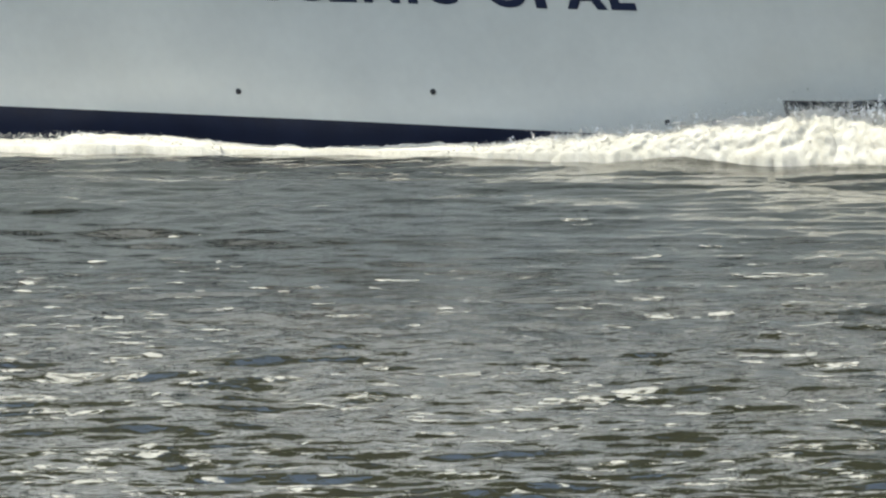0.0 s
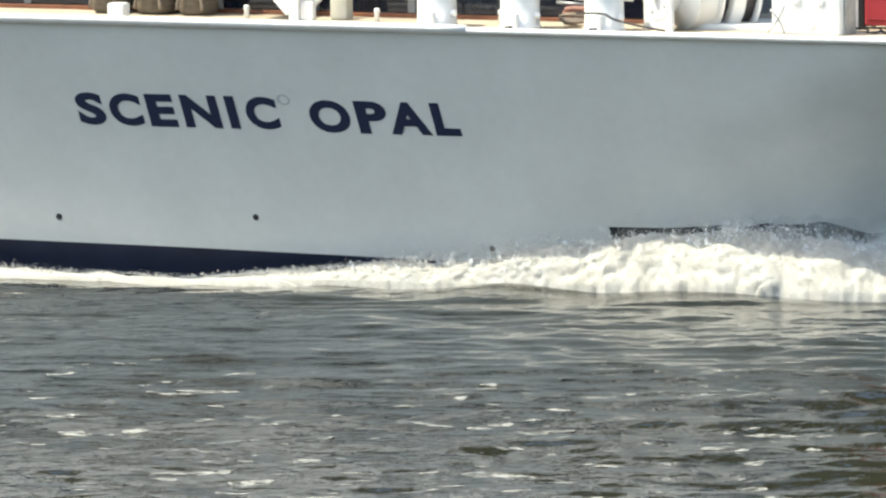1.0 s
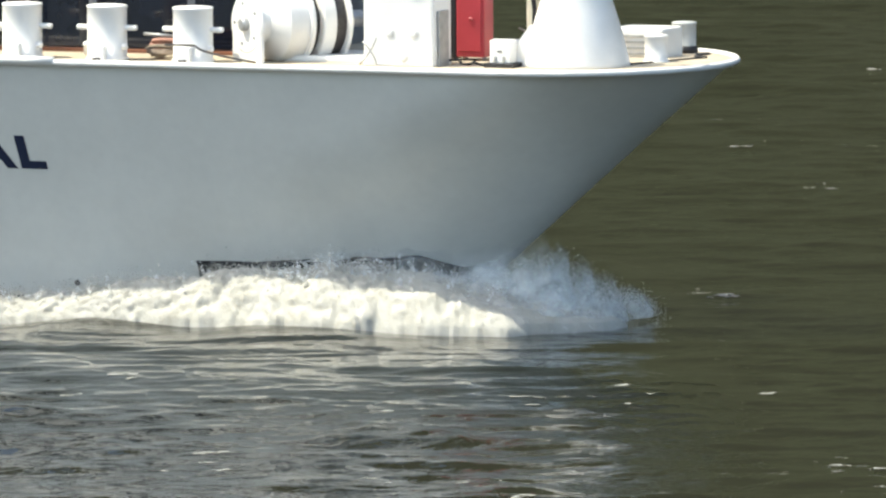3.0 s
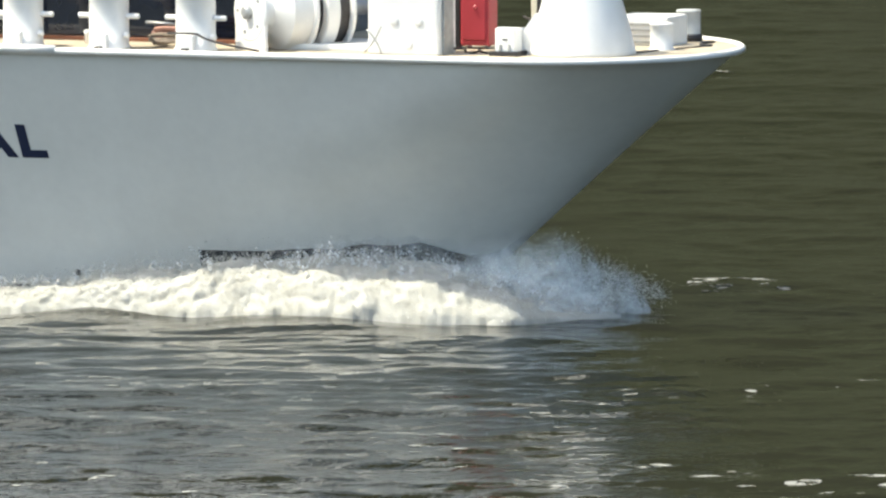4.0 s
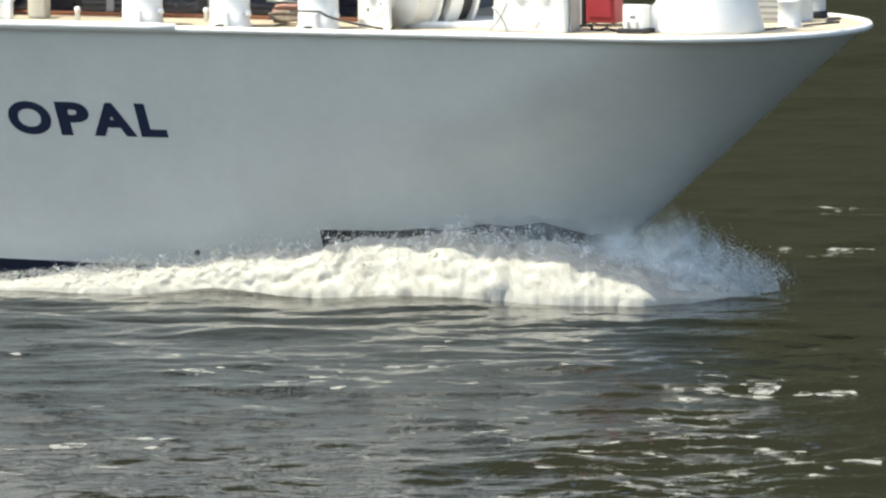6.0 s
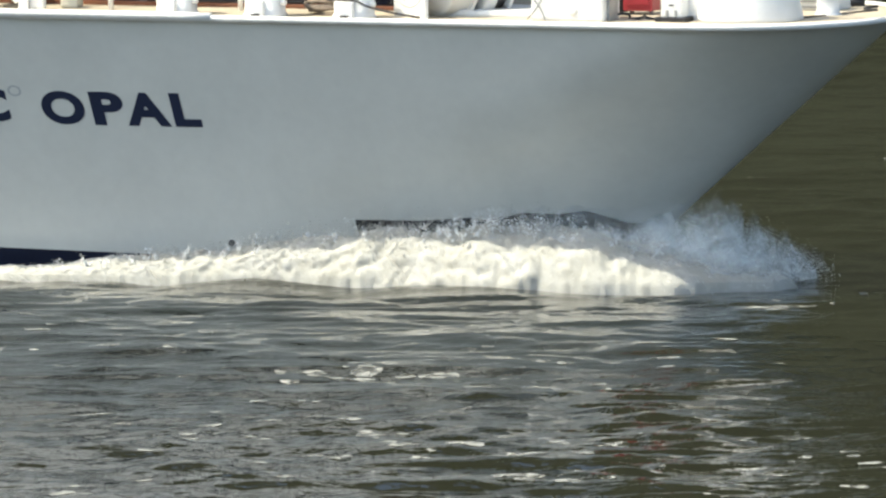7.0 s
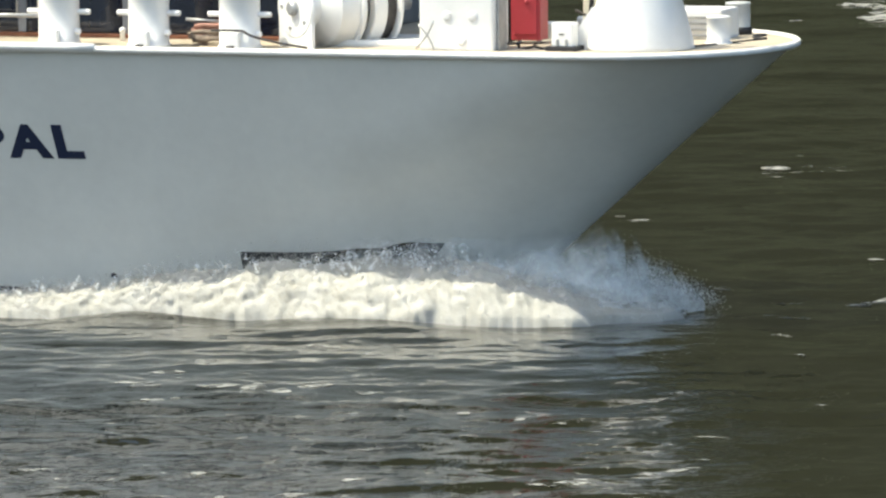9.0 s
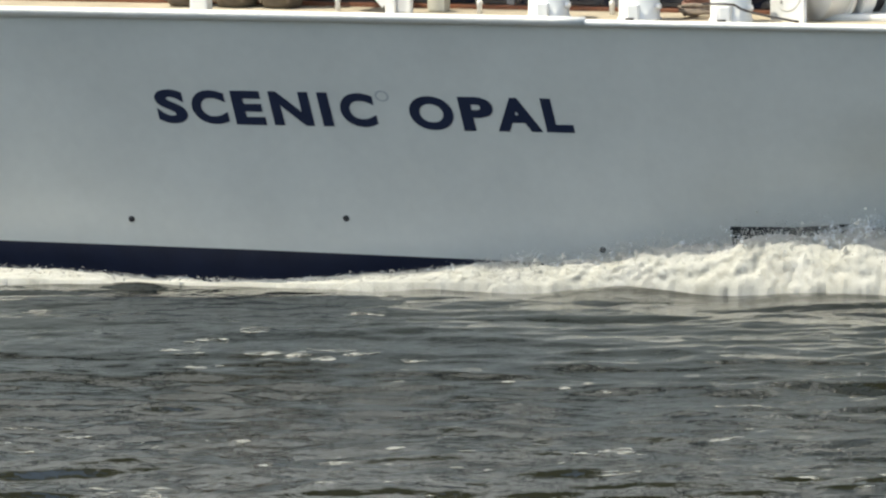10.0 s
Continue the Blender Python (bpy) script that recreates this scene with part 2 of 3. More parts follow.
pts = [(p[0], p[1] + (-0.02 if i < len(rail_line) / 2 else 0.02), RAIL - 0.01) for i, p in enumerate(rail_line) if p[0] > -60]
tube(bm, pts, 0.042, 10)
part("rim", bm, RIM, ship, "white rounded deck edge", True)
bm = B()
seg = [(x, float(hull_y(x, RAIL, 0.03)), RAIL + 0.012) for x in np.linspace(-14, 0.25, 40)]
tube(bm, seg, 0.05, 10)
part("rub_rail", bm, RIM, ship, "thicker white edge strip", True)


def plate(name, outline_x, z_low, z_high, material, off, parent, label, n=40):
    xs = np.linspace(*outline_x, n)
    rows = []
    for f in np.linspace(0, 1, 8):
        rows.append([(x, float(hull_y(x, z_low(x) + f * (z_high(x) - z_low(x)), off)), z_low(x) + f * (z_high(x) - z_low(x))) for x in xs])
    return part(name, grid_mesh(name, np.array(rows), [material]), None, parent, label)


# flat black plate laid on the plating, narrowing forward
plate("dark_bow_patch", (1.62, 3.05), lambda x: 0.3 + (0.39 + 0.07 * max(0.0, x - 2.4)) * ((x - 1.62) / 1.43) ** 0.9, lambda x: 0.69 + 0.07 * max(0.0, x - 2.4), DARK, 0.006, ship, "dark tapering patch on the bow plating above the foam")


def drain(x, z):
    bm = B()
    y = float(hull_y(x, z))
    lathe(bm, [(0.030, 0.0), (0.040, 0.012), (0.034, 0.020), (0.015, 0.024)], pose(x, y + 0.008, z, 90), 14)
    return part("drain_outlet", bm, BLACK, ship, "small dark drain outlet")


drain(-5.64, 0.64), drain(-3.01, 0.70), drain(0.06, 0.39)


# ---- lettering ----
def stick_on(bm, name, material, label=""):
    """Lay flat (x, z) shapes on the plating."""
    bmesh.ops.triangulate(bm, faces=bm.faces[:])
    for v in bm.verts:
        v.co.x -= (v.co.z - 1.8) * 0.10 + 0.035
        v.co.y = float(hull_y(v.co.x, v.co.z, 0.006))
    bm.normal_update()
    return part(name, bm, material, ship, label)


def letter(ch, x0, x1, z0, z1):
    cu = bpy.data.curves.new("letter", "FONT")
    cu.body, cu.size, cu.offset, cu.resolution_u = ch, 1.0, 0.045, 6
    ob = bpy.data.objects.new("letter", cu)
    scene.collection.objects.link(ob)
    me = ob.evaluated_get(bpy.context.evaluated_depsgraph_get()).to_mesh()
    bm = B()
    bm.from_mesh(me)
    bpy.data.objects.remove(ob)
    a = [min(v.co[i] for v in bm.verts) for i in (0, 1)]
    b = [max(v.co[i] for v in bm.verts) for i in (0, 1)]
    for v in bm.verts:
        v.co = Vector((x0 + (v.co.x - a[0]) / (b[0] - a[0]) * (x1 - x0), 0, z0 + (v.co.y - a[1]) / (b[1] - a[1]) * (z1 - z0)))
    return stick_on(bm, "letter", INK, "navy painted capital letter")


def ring_mark(cx, cz, rx, rz, hole):
    """A painted ring."""
    bm = B()
    angles = [2 * math.pi * k / 28 for k in range(28)]
    outer = [bm.verts.new((cx + rx * math.cos(a), 0, cz + rz * math.sin(a))) for a in angles]
    core = [bm.verts.new((cx + hole * rx * math.cos(a), 0, cz + hole * rz * math.sin(a))) for a in angles]
    for k in range(28):
        bm.faces.new((outer[k], outer[k - 1], core[k - 1], core[k]))
    return stick_on(bm, "painted_ring", GREYINK, "small faded ring mark")


for ch, x0, x1, z0 in (("S", -5.10, -4.73, 1.81), ("C", -4.66, -4.23, 1.81), ("E", -4.15, -3.78, 1.81), ("N", -3.68, -3.19, 1.81),
                       ("I", -3.08, -2.95, 1.81), ("C", -2.83, -2.40, 1.81), ("O", -1.985, -1.445, 1.79), ("P", -1.355, -0.945, 1.79),
                       ("A", -0.935, -0.39, 1.79), ("L", -0.34, 0.0, 1.79)):
    letter(ch, x0 * 0.990 - 0.045, x1 * 0.990 - 0.045, z0 - 0.025, z0 + 0.375)
ring_mark(-2.30, 2.155, 0.085, 0.065, 0.72)

# ---- deckhouse ----
HOUSE = 1.2


def deckhouse():
    bm = B()
    for x0, x1, y0, y1, z0, z1 in ((-100, 2.5, HOUSE + 0.06, 4.6, RAIL, RAIL + 2.5),):
        box(bm, x0, x1, y0, y1, z0, z1, 0.05)
    body = part("deckhouse", bm, FRAME, ship, "dark glazed lounge deckhouse behind the foredeck")
    bm = B()
    box(bm, -100, 3.0, HOUSE - 0.5, 5.1, RAIL + 2.5, RAIL + 2.75, 0.05)
    part("house_roof", bm, WHITE, ship, "white overhanging deckhouse roof")
    bm = B()
    box(bm, -100, 2.6, HOUSE - 0.4, 5.0, RAIL + 2.75, RAIL + 5.4, 0.08)
    box(bm, -100, -1.5, HOUSE - 0.4, 5.0, RAIL + 5.4, RAIL + 8.2, 0.08)
    part("upper_deck", bm, WHITE, ship, "plain white upper deck")
    x = -14.0
    while x < 2.4:
        w = 1.28
        bm = B()
        box(bm, x + 0.05, x + w - 0.05, HOUSE + 0.02, HOUSE + 0.07, RAIL + 0.07, RAIL + 2.3, 0.006)
        part("window_pane", bm, GLASS, body, "dark reflective window pane")
        bm = B()
        box(bm, x - 0.05, x + 0.05, HOUSE, HOUSE + 0.08, RAIL + 0.06, RAIL + 2.4, 0.008)
        part("mullion", bm, FRAME, body)
        x += w
    bm = B()
    box(bm, -14, 2.5, HOUSE - 0.05, HOUSE + 0.07, RAIL + 0.005, RAIL + 0.055, 0.01)
    part("coaming", bm, BROWN, body, "rust brown coaming along the deckhouse foot")


deckhouse()


# ---- fittings ----
CARRIED = [ship]


def loose(ob, label, category, group=""):
    """A thing that stands on the deck and travels with the ship."""
    ob.parent = None
    CARRIED.append(tagged(ob, label, category, group))
    return ob


def bollard(x, y, r=0.235, h=0.65, pins=True, material=WHITE):
    bm = B()
    lathe(bm, [(r + 0.02, 0.0), (r + 0.02, 0.03), (r, 0.04), (r, h - 0.03), (r + 0.008, h - 0.02), (r + 0.004, h), (r - 0.03, h + 0.006)], pose(x, y, RAIL + 0.004), 36)
    ob = part("bollard", bm, material, ship, "white painted steel mooring bollard" if material is WHITE else "steel bollard with its shade put into a grey colour", True)
    if pins:
        for a, b in ((r - 0.02, r + 0.15), (-r - 0.15, -r + 0.02)):
            bm = B()
            lathe(bm, [(0.026, 0), (0.032, 0.01), (0.032, abs(b - a) - 0.01), (0.026, abs(b - a))], pose(x + a, y, RAIL + h * 0.60, 0, 90, 0), 14)
            part("pin", bm, WHITE, ob, "white horizontal belaying pin", True)
        bm = B()
        box(bm, x - 0.05, x + 0.09, y - r - 0.05, y - r + 0.03, RAIL + 0.01, RAIL + 0.20, 0.02)
        part("lug", bm, WHITE, ob, "white lug at the bollard's foot")
        bm = B()
        box(bm, x - 0.06, x + 0.04, y - r - 0.09, y - r - 0.05, RAIL + 0.01, RAIL + 0.05, 0.01)
        part("shackle", bm, WIRE, ob, "dark shackle")
        bm = B()
        lathe(bm, [(0.02, 0), (0.035, 0.01), (0.035, 0.06), (0.02, 0.07)], pose(x + r - 0.01, y - 0.08, RAIL + 0.17, 0, 90, 0), 12)
        part("stub", bm, WHITE, ob)
    return ob


for bx in (-0.34, 0.76, 1.87):
    bollard(bx, 0.12)


def winch():
    """Anchor winch: end plate, cone, rope drums and flanges on one slanting shaft."""
    base = part("winch_bed", box(B(), 2.7, 3.9, 0.55, 1.6, RAIL, RAIL + 0.08, 0.03), WHITE, ship, "white steel winch bed")
    ax = pose(2.48, 0.28, RAIL + 0.46) @ pose(0, 0, 0, 0, 0, 55) @ pose(0, 0, 0, 0, 90, 0)

    def turned(name, profile, material, label, segs=72):
        return part(name, lathe(B(), [(q, 1.05 * h) for q, h in profile], ax, segs), material, base, label, False)

    turned("end_plate", [(0.33, 0.0), (0.36, 0.02), (0.36, 0.05), (0.33, 0.07)], WHITE, "white round end plate")
    bm = B()
    box(bm, -0.47, 0.02, -0.33, 0.33, 0.01, 0.06, 0.015, ax @ pose(0, 0, 0, 0, 0, 180))
    part("pedestal", bm, WHITE, base, "white bearing pedestal plate")
    turned("hub", [(0.06, -0.07), (0.085, -0.05), (0.085, 0.0)], STEEL, "grey shaft hub", 20)
    turned("cone", [(0.24, 0.07), (0.24, 0.20), (0.34, 0.26), (0.46, 0.34), (0.47, 0.58)], WHITE, "white winch drum casing")
    turned("flange", [(0.50, 0.58), (0.52, 0.59), (0.52, 0.63), (0.50, 0.64)], WHITE, "white drum flange")
    turned("wire_winding", [(0.40, 0.64), (0.41, 0.70), (0.40, 0.74)], WIRE, "dark wound wire rope")
    turned("flange", [(0.50, 0.74), (0.52, 0.75), (0.52, 0.90), (0.50, 0.91)], WHITE, "white drum flange")
    turned("wire_winding", [(0.46, 0.91), (0.47, 0.98), (0.46, 1.06)], WIRE, "dark wound wire rope")
    turned("flange", [(0.52, 1.06), (0.54, 1.07), (0.54, 1.10), (0.52, 1.11)], WHITE, "white drum flange")
    turned("shaft", [(0.10, 1.11), (0.10, 1.5)], STEEL, "grey shaft", 20)
    for x in (2.22, 2.36):
        part("stanchion", tube(B(), [(x, 0.95, RAIL), (x, 0.95, RAIL + 1.4)], 0.028, 10), WHITE, base, "thin white stanchion", True)
    for k in range(5):
        a = radians(20 + 72 * k)
        m = ax @ Matrix.Translation((0.25 * math.cos(a), 0.25 * math.sin(a), -0.012))
        part("bolt", lathe(B(), [(0.02, 0), (0.024, 0.006), (0.024, 0.015)], m, 8), STEEL, base)


winch()


def gear_housing():
    bm = B()
    box(bm, 4.02, 4.92, 0.22, 0.75, RAIL, RAIL + 1.15, 0.03)
    ob = part("gear_housing", bm, WHITE, ship, "white windlass gear housing with bolted cover")
    for x, z in ((4.36, 0.40), (4.67, 0.40), (4.54, 0.12), (4.70, 0.86)):
        bm = B()
        lathe(bm, [(0.055, 0), (0.058, 0.006), (0.052, 0.014), (0.02, 0.016)], pose(x, 0.222, RAIL + z, 90), 18)
        part("cover_knob", bm, WHITE, ob, "", True)
    # grey plate puts the shade of the housing's forward face into colour
    bm = B()
    box(bm, 4.922, 4.955, 0.32, 0.60, RAIL, RAIL + 0.66, 0.01)
    part("shaded_side", bm, STEEL, ob, "grey plate standing in for the housing's shaded side")
    for a, b in (((4.0, 0.15, RAIL + 0.02), (4.22, 0.17, RAIL + 0.35)), ((4.22, 0.16, RAIL + 0.02), (4.03, 0.17, RAIL + 0.30))):
        bm = B()
        mid = [(a[0] + (b[0] - a[0]) * f + 0.03 * math.sin(3 * f), a[1], a[2] + (b[2] - a[2]) * f) for f in np.linspace(0, 1, 8)]
        part("cable", tube(bm, mid, 0.009), STEEL, ob, "thin grey cable", True)


gear_housing()


def hose_cabinet():
    x, y, z = 4.77, 1.22, RAIL + 0.055
    ob = part("hose_cabinet", box(B(), x, x + 0.36, y, y + 0.28, z, z + 0.95, 0.02), RED, ship, "red fire hose cabinet on short legs")
    part("door", box(B(), x + 0.035, x + 0.325, y - 0.018, y - 0.001, z + 0.07, z + 0.88, 0.008), RED, ob, "red cabinet door")
    part("lock", lathe(B(), [(0.025, 0), (0.028, 0.008), (0.015, 0.02)], pose(x + 0.2, y - 0.019, z + 0.45, 90), 14), RED, ob)
    part("back_case", box(B(), x - 0.17, x - 0.004, y + 0.0, y + 0.28, z - 0.02, z + 0.93, 0.012), BLACK, ob, "black case beside the cabinet")
    loose(ob, "red fire hose cabinet with black side case on short legs", "cabinet")
    for dx in (0.04, 0.28):
        part("leg", box(B(), x + dx, x + dx + 0.04, y + 0.1, y + 0.16, RAIL, z + 0.01, 0.004), STEEL, ob)


hose_cabinet()


def vent_housing():
    """Flared white housing on the forepeak."""
    m = pose(6.44, 0.95, RAIL)
    prof = [(0.63, 0.0), (0.625, 0.05), (0.585, 0.22), (0.525, 0.45), (0.45, 0.70), (0.38, 0.92), (0.34, 1.3)]
    ob = part("vent_housing", lathe(B(), prof, m, 48), WHITE, ship, "large flared white housing on the foredeck", True)
    bm = B()
    tri = [bm.verts.new((x, y, RAIL + z)) for y in (0.62, 0.70) for x, z in ((5.62, 0.0), (6.05, 0.0), (6.05, 0.50), (5.98, 0.50))]
    for f in ((0, 1, 2, 3), (7, 6, 5, 4), (0, 4, 5, 1), (1, 5, 6, 2), (2, 6, 7, 3), (3, 7, 4, 0)):
        bm.faces.new([tri[i] for i in f])
    part("gusset", bm, WHITE, ob, "white sloping gusset plate at its foot")
    part("arm", tube(B(), [(6.9, 1.1, RAIL + 0.93), (7.55, 1.2, RAIL + 0.95)], 0.05, 12), WHITE, ob, "short white horizontal arm", True)
    part("arm_plate", box(B(), 7.1, 7.45, 1.08, 1.26, RAIL + 0.92, RAIL + 1.02, 0.01), WHITE, ob)


vent_housing()


def junction_box():
    ob = part("junction_box", box(B(), 5.56, 5.82, 0.40, 0.62, RAIL + 0.05, RAIL + 0.33, 0.02), WHITE, ship, "small white deck junction box")
    part("foot", box(B(), 5.50, 5.88, 0.36, 0.66, RAIL, RAIL + 0.06, 0.01), BLACK, ob, "black foot plate")
    part("slot", box(B(), 5.66, 5.72, 0.392, 0.402, RAIL + 0.19, RAIL + 0.205, 0.0), BLACK, ob)
    for dx in (0.06, 0.17):
        part("stud", box(B(), 5.56 + dx, 5.59 + dx, 0.385, 0.402, RAIL + 0.06, RAIL + 0.14, 0.004), STEEL, ob)


junction_box()


def chain_stopper():
    ob = part("chain_stopper", box(B(), 5.55, 5.78, 1.5, 1.62, RAIL, RAIL + 0.95, 0.02), CREAM, ship, "cream upright guide plate behind the cabinet")
    part("hoop", tube(B(), [(5.52 + 0.16 * math.sin(a), 1.45, RAIL + 0.55 + 0.42 * math.cos(a)) for a in np.linspace(0.0, 3.1, 14)], 0.028, 8), BLACK, ob, "black curved hose", True)
    part("stay", tube(B(), [(5.5, 1.4, RAIL + 0.95), (6.15, 1.2, RAIL + 0.55)], 0.016, 8), WIRE, ob, "dark wire stay", True)
    part("stay", tube(B(), [(5.5, 1.4, RAIL + 0.40), (5.9, 1.3, RAIL + 0.25), (5.98, 1.3, RAIL + 0.62)], 0.016, 8), WIRE, ob, "dark wire stay", True)
    part("bulkhead", box(B(), 5.25, 6.1, 2.5, 2.62, RAIL, RAIL + 1.3, 0.02), WHITE, ob, "white steel bulkhead plate")
    part("rib", box(B(), 5.62, 5.68, 2.44, 2.498, RAIL, RAIL + 1.3, 0.01), STEEL, ob)
    part("lamp_bracket", box(B(), 5.92, 6.0, 1.0, 1.08, RAIL + 0.42, RAIL + 0.56, 0.015), WHITE, ob)


chain_stopper()


def forepeak():
    ob = part("deck_locker", box(B(), 6.25, 6.95, 2.3, 2.9, RAIL, RAIL + 0.36, 0.03), WHITE, ship, "low white louvred deck locker")
    for k in range(4):
        part("louvre", box(B(), 6.30, 6.90, 2.280, 2.298, RAIL + 0.045 + 0.07 * k, RAIL + 0.07 + 0.07 * k, 0.0), STEEL, ob)
    bollard(7.12, 1.72, 0.135, 0.33, False)
    # far bollard, greyed by colour for the shade on it
    b = bollard(6.80, 3.28, 0.14, 0.37, False, SHADE_GREY)
    part("collar", lathe(B(), [(0.16, 0), (0.165, 0.05), (0.15, 0.09)], pose(6.80, 3.28, RAIL + 0.005), 24), BLACK, b, "dark collar round the bollard's foot", True)
    bm = B()
    arc = [(x, float(2 * centre(x) - hull_y(x, RAIL)) - 0.06, RAIL + 0.06) for x in np.linspace(4.5, 6.55, 30)]
    part("far_coaming", tube(bm, arc, 0.05, 10), RIM, ship, "white raised far deck edge", True)
    bm = B()
    path = [(6.25 + 1.15 * f, 0.45 + 0.5 * f + 1.6 * f ** 3, RAIL + 0.02) for f in np.linspace(0, 1, 20)]
    path += [(7.40 - 0.25 * math.sin(a), 2.55 + 0.35 * (1 - math.cos(a)), RAIL + 0.02) for a in np.linspace(0.2, 2.2, 10)]
    loose(part("deck_cable", tube(bm, path, 0.016, 8), BLACK, None, "", True), "black cable lying loose along the foredeck edge", "cable")
    bm = B()
    path = [(4.92 + 0.95 * f + 0.05 * math.sin(23 * f), 0.62 + 0.10 * math.sin(11 * f), RAIL + 0.035 + 0.03 * math.sin(17 * f + 1)) for f in np.linspace(0, 1, 40)]
    loose(part("power_cable", tube(bm, path, 0.015, 8), BLACK, None, "", True), "black power cable lying tangled under the hose cabinet", "cable")
    bm = B()
    path = [(2.0 + 0.75 * f, -0.14 + 0.1 * f, RAIL + 0.22 - 0.19 * f ** 0.6) for f in np.linspace(0, 1, 10)]
    loose(part("mooring_wire", tube(bm, [(1.62, -0.13, RAIL + 0.22), (1.87, -0.135, RAIL + 0.225)] + path, 0.014, 8), WIRE, None, "", True), "dark mooring wire led from a bollard to the winch", "wire")


forepeak()


def side_gear():
    """Fenders, stair and rail along the side deck."""
    for x in (-3.86, -4.42, -5.02):
        m = pose(x, 0.85, RAIL + 0.02)
        fen = part("fender", lathe(B(), [(0.20, 0), (0.235, 0.04), (0.24, 0.2), (0.235, 0.5), (0.24, 0.8), (0.2, 1.1), (0.1, 1.16)], m, 28), TAN, ship, "brown cord fender stowed upright", True)
        loose(fen, "brown cord fender stowed upright by the deckhouse", "fender", "fenders on the side deck")
        part("loop", tube(B(), [(x + 0.17 * math.cos(a), 0.60, RAIL + 0.08 + 0.26 * math.sin(a)) for a in np.linspace(0, math.pi, 14)], 0.022, 8), ROPE, fen, "rope loop", True)
    loose(part("deck_box", box(B(), -4.72, -4.50, 0.1, 0.3, RAIL + 0.005, RAIL + 0.18, 0.03), WHITE), "small white box standing on the side deck", "box")
    stair = part("stair", box(B(), -2.42, -2.30, 0.35, 0.43, RAIL, RAIL + 1.3, 0.01), WHITE, ship, "white steel stair beside the deckhouse")
    for y in (0.36, 1.0):
        bm = B()
        box(bm, -1.3, 0.0, -0.03, 0.03, -0.14, 0.14, 0.01, Matrix.Translation((-2.36, y + 0.03, RAIL + 0.16)) @ pose(0, 0, 0, 0, 46, 0))
        part("stringer", bm, WHITE, stair, "slanting white stringer")
    for k in range(5):
        part("tread", box(B(), -2.62 - 0.17 * k, -2.40 - 0.17 * k, 0.42, 1.0, RAIL + 0.19 * (k + 1), RAIL + 0.215 + 0.19 * k, 0.004), STEEL, stair)
    part("foot_plate", box(B(), -2.30, -2.12, 0.40, 0.50, RAIL, RAIL + 0.24, 0.03), WHITE, stair)
    rail = part("guard_rail", tube(B(), [(-2.05, 0.95, RAIL + 0.27), (-0.6, 0.95, RAIL + 0.27)], 0.026, 10), STEEL, ship, "grey guard rail with thin balusters", True)
    part("top_rail", tube(B(), [(-2.05, 0.95, RAIL + 1.0), (-0.6, 0.95, RAIL + 1.0)], 0.02, 8), STEEL, rail, "", True)
    for x in np.arange(-1.95, -0.55, 0.26):
        part("baluster", tube(B(), [(x, 0.95, RAIL + 0.27), (x, 0.95, RAIL + 1.0)], 0.012, 6), STEEL, rail, "", True)
    for x in (-2.0, -0.65):
        part("rail_post", tube(B(), [(x, 0.95, RAIL), (x, 0.95, RAIL + 1.0)], 0.02, 8), STEEL, rail, "", True)
    loose(part("deck_chest", box(B(), -2.02, -1.80, 0.65, 0.85, RAIL + 0.005, RAIL + 0.27, 0.03), CREAM), "small cream chest standing beside the stair", "chest")
    for x, y in ((-3.05, 0.5), (-1.32, 0.5), (0.2, 0.75)):
        part("deck_pin", lathe(B(), [(0.03, 0), (0.03, 0.11), (0.036, 0.12), (0.036, 0.15), (0.02, 0.165)], pose(x, y, RAIL + 0.004), 12), WHITE, ship, "short white deck pin", True)


side_gear()


def rope_pile():
    top = tagged(new("rope_pile"), "heap of weathered brown and faded red mooring rope on deck", "rope")
    for name, material, r0, h in (("coil", PINK, 0.22, 0.20), ("coil", ROPE, 0.26, 0.12)):
        bm = B()
        path = []
        for k in range(110):
            a = k * 0.36
            r = r0 * (0.75 + 0.3 * noise.noise(Vector((k * 0.11, r0, 0))))
            path.append((1.36 + r * math.cos(a) * 1.15, 0.55 + r * math.sin(a), RAIL + 0.05 + h * (k / 110) + 0.04 * noise.noise(Vector((k * 0.3, 5, r0)))))
        part(name, tube(bm, path, 0.026, 6), material, top, "faded red rope" if material is PINK else "brown rope", True)
    part("lashing_bar", tube(B(), [(1.1, 0.42, RAIL + 0.30), (1.5, 0.50, RAIL + 0.27)], 0.02, 8), STEEL, top, "grey steel bar", True)
    return top


rope = rope_pile()

# ---- bow wave ----
wave = tagged(new("bow_wave"), "breaking white bow wave with foam and drifting spray", "wave")
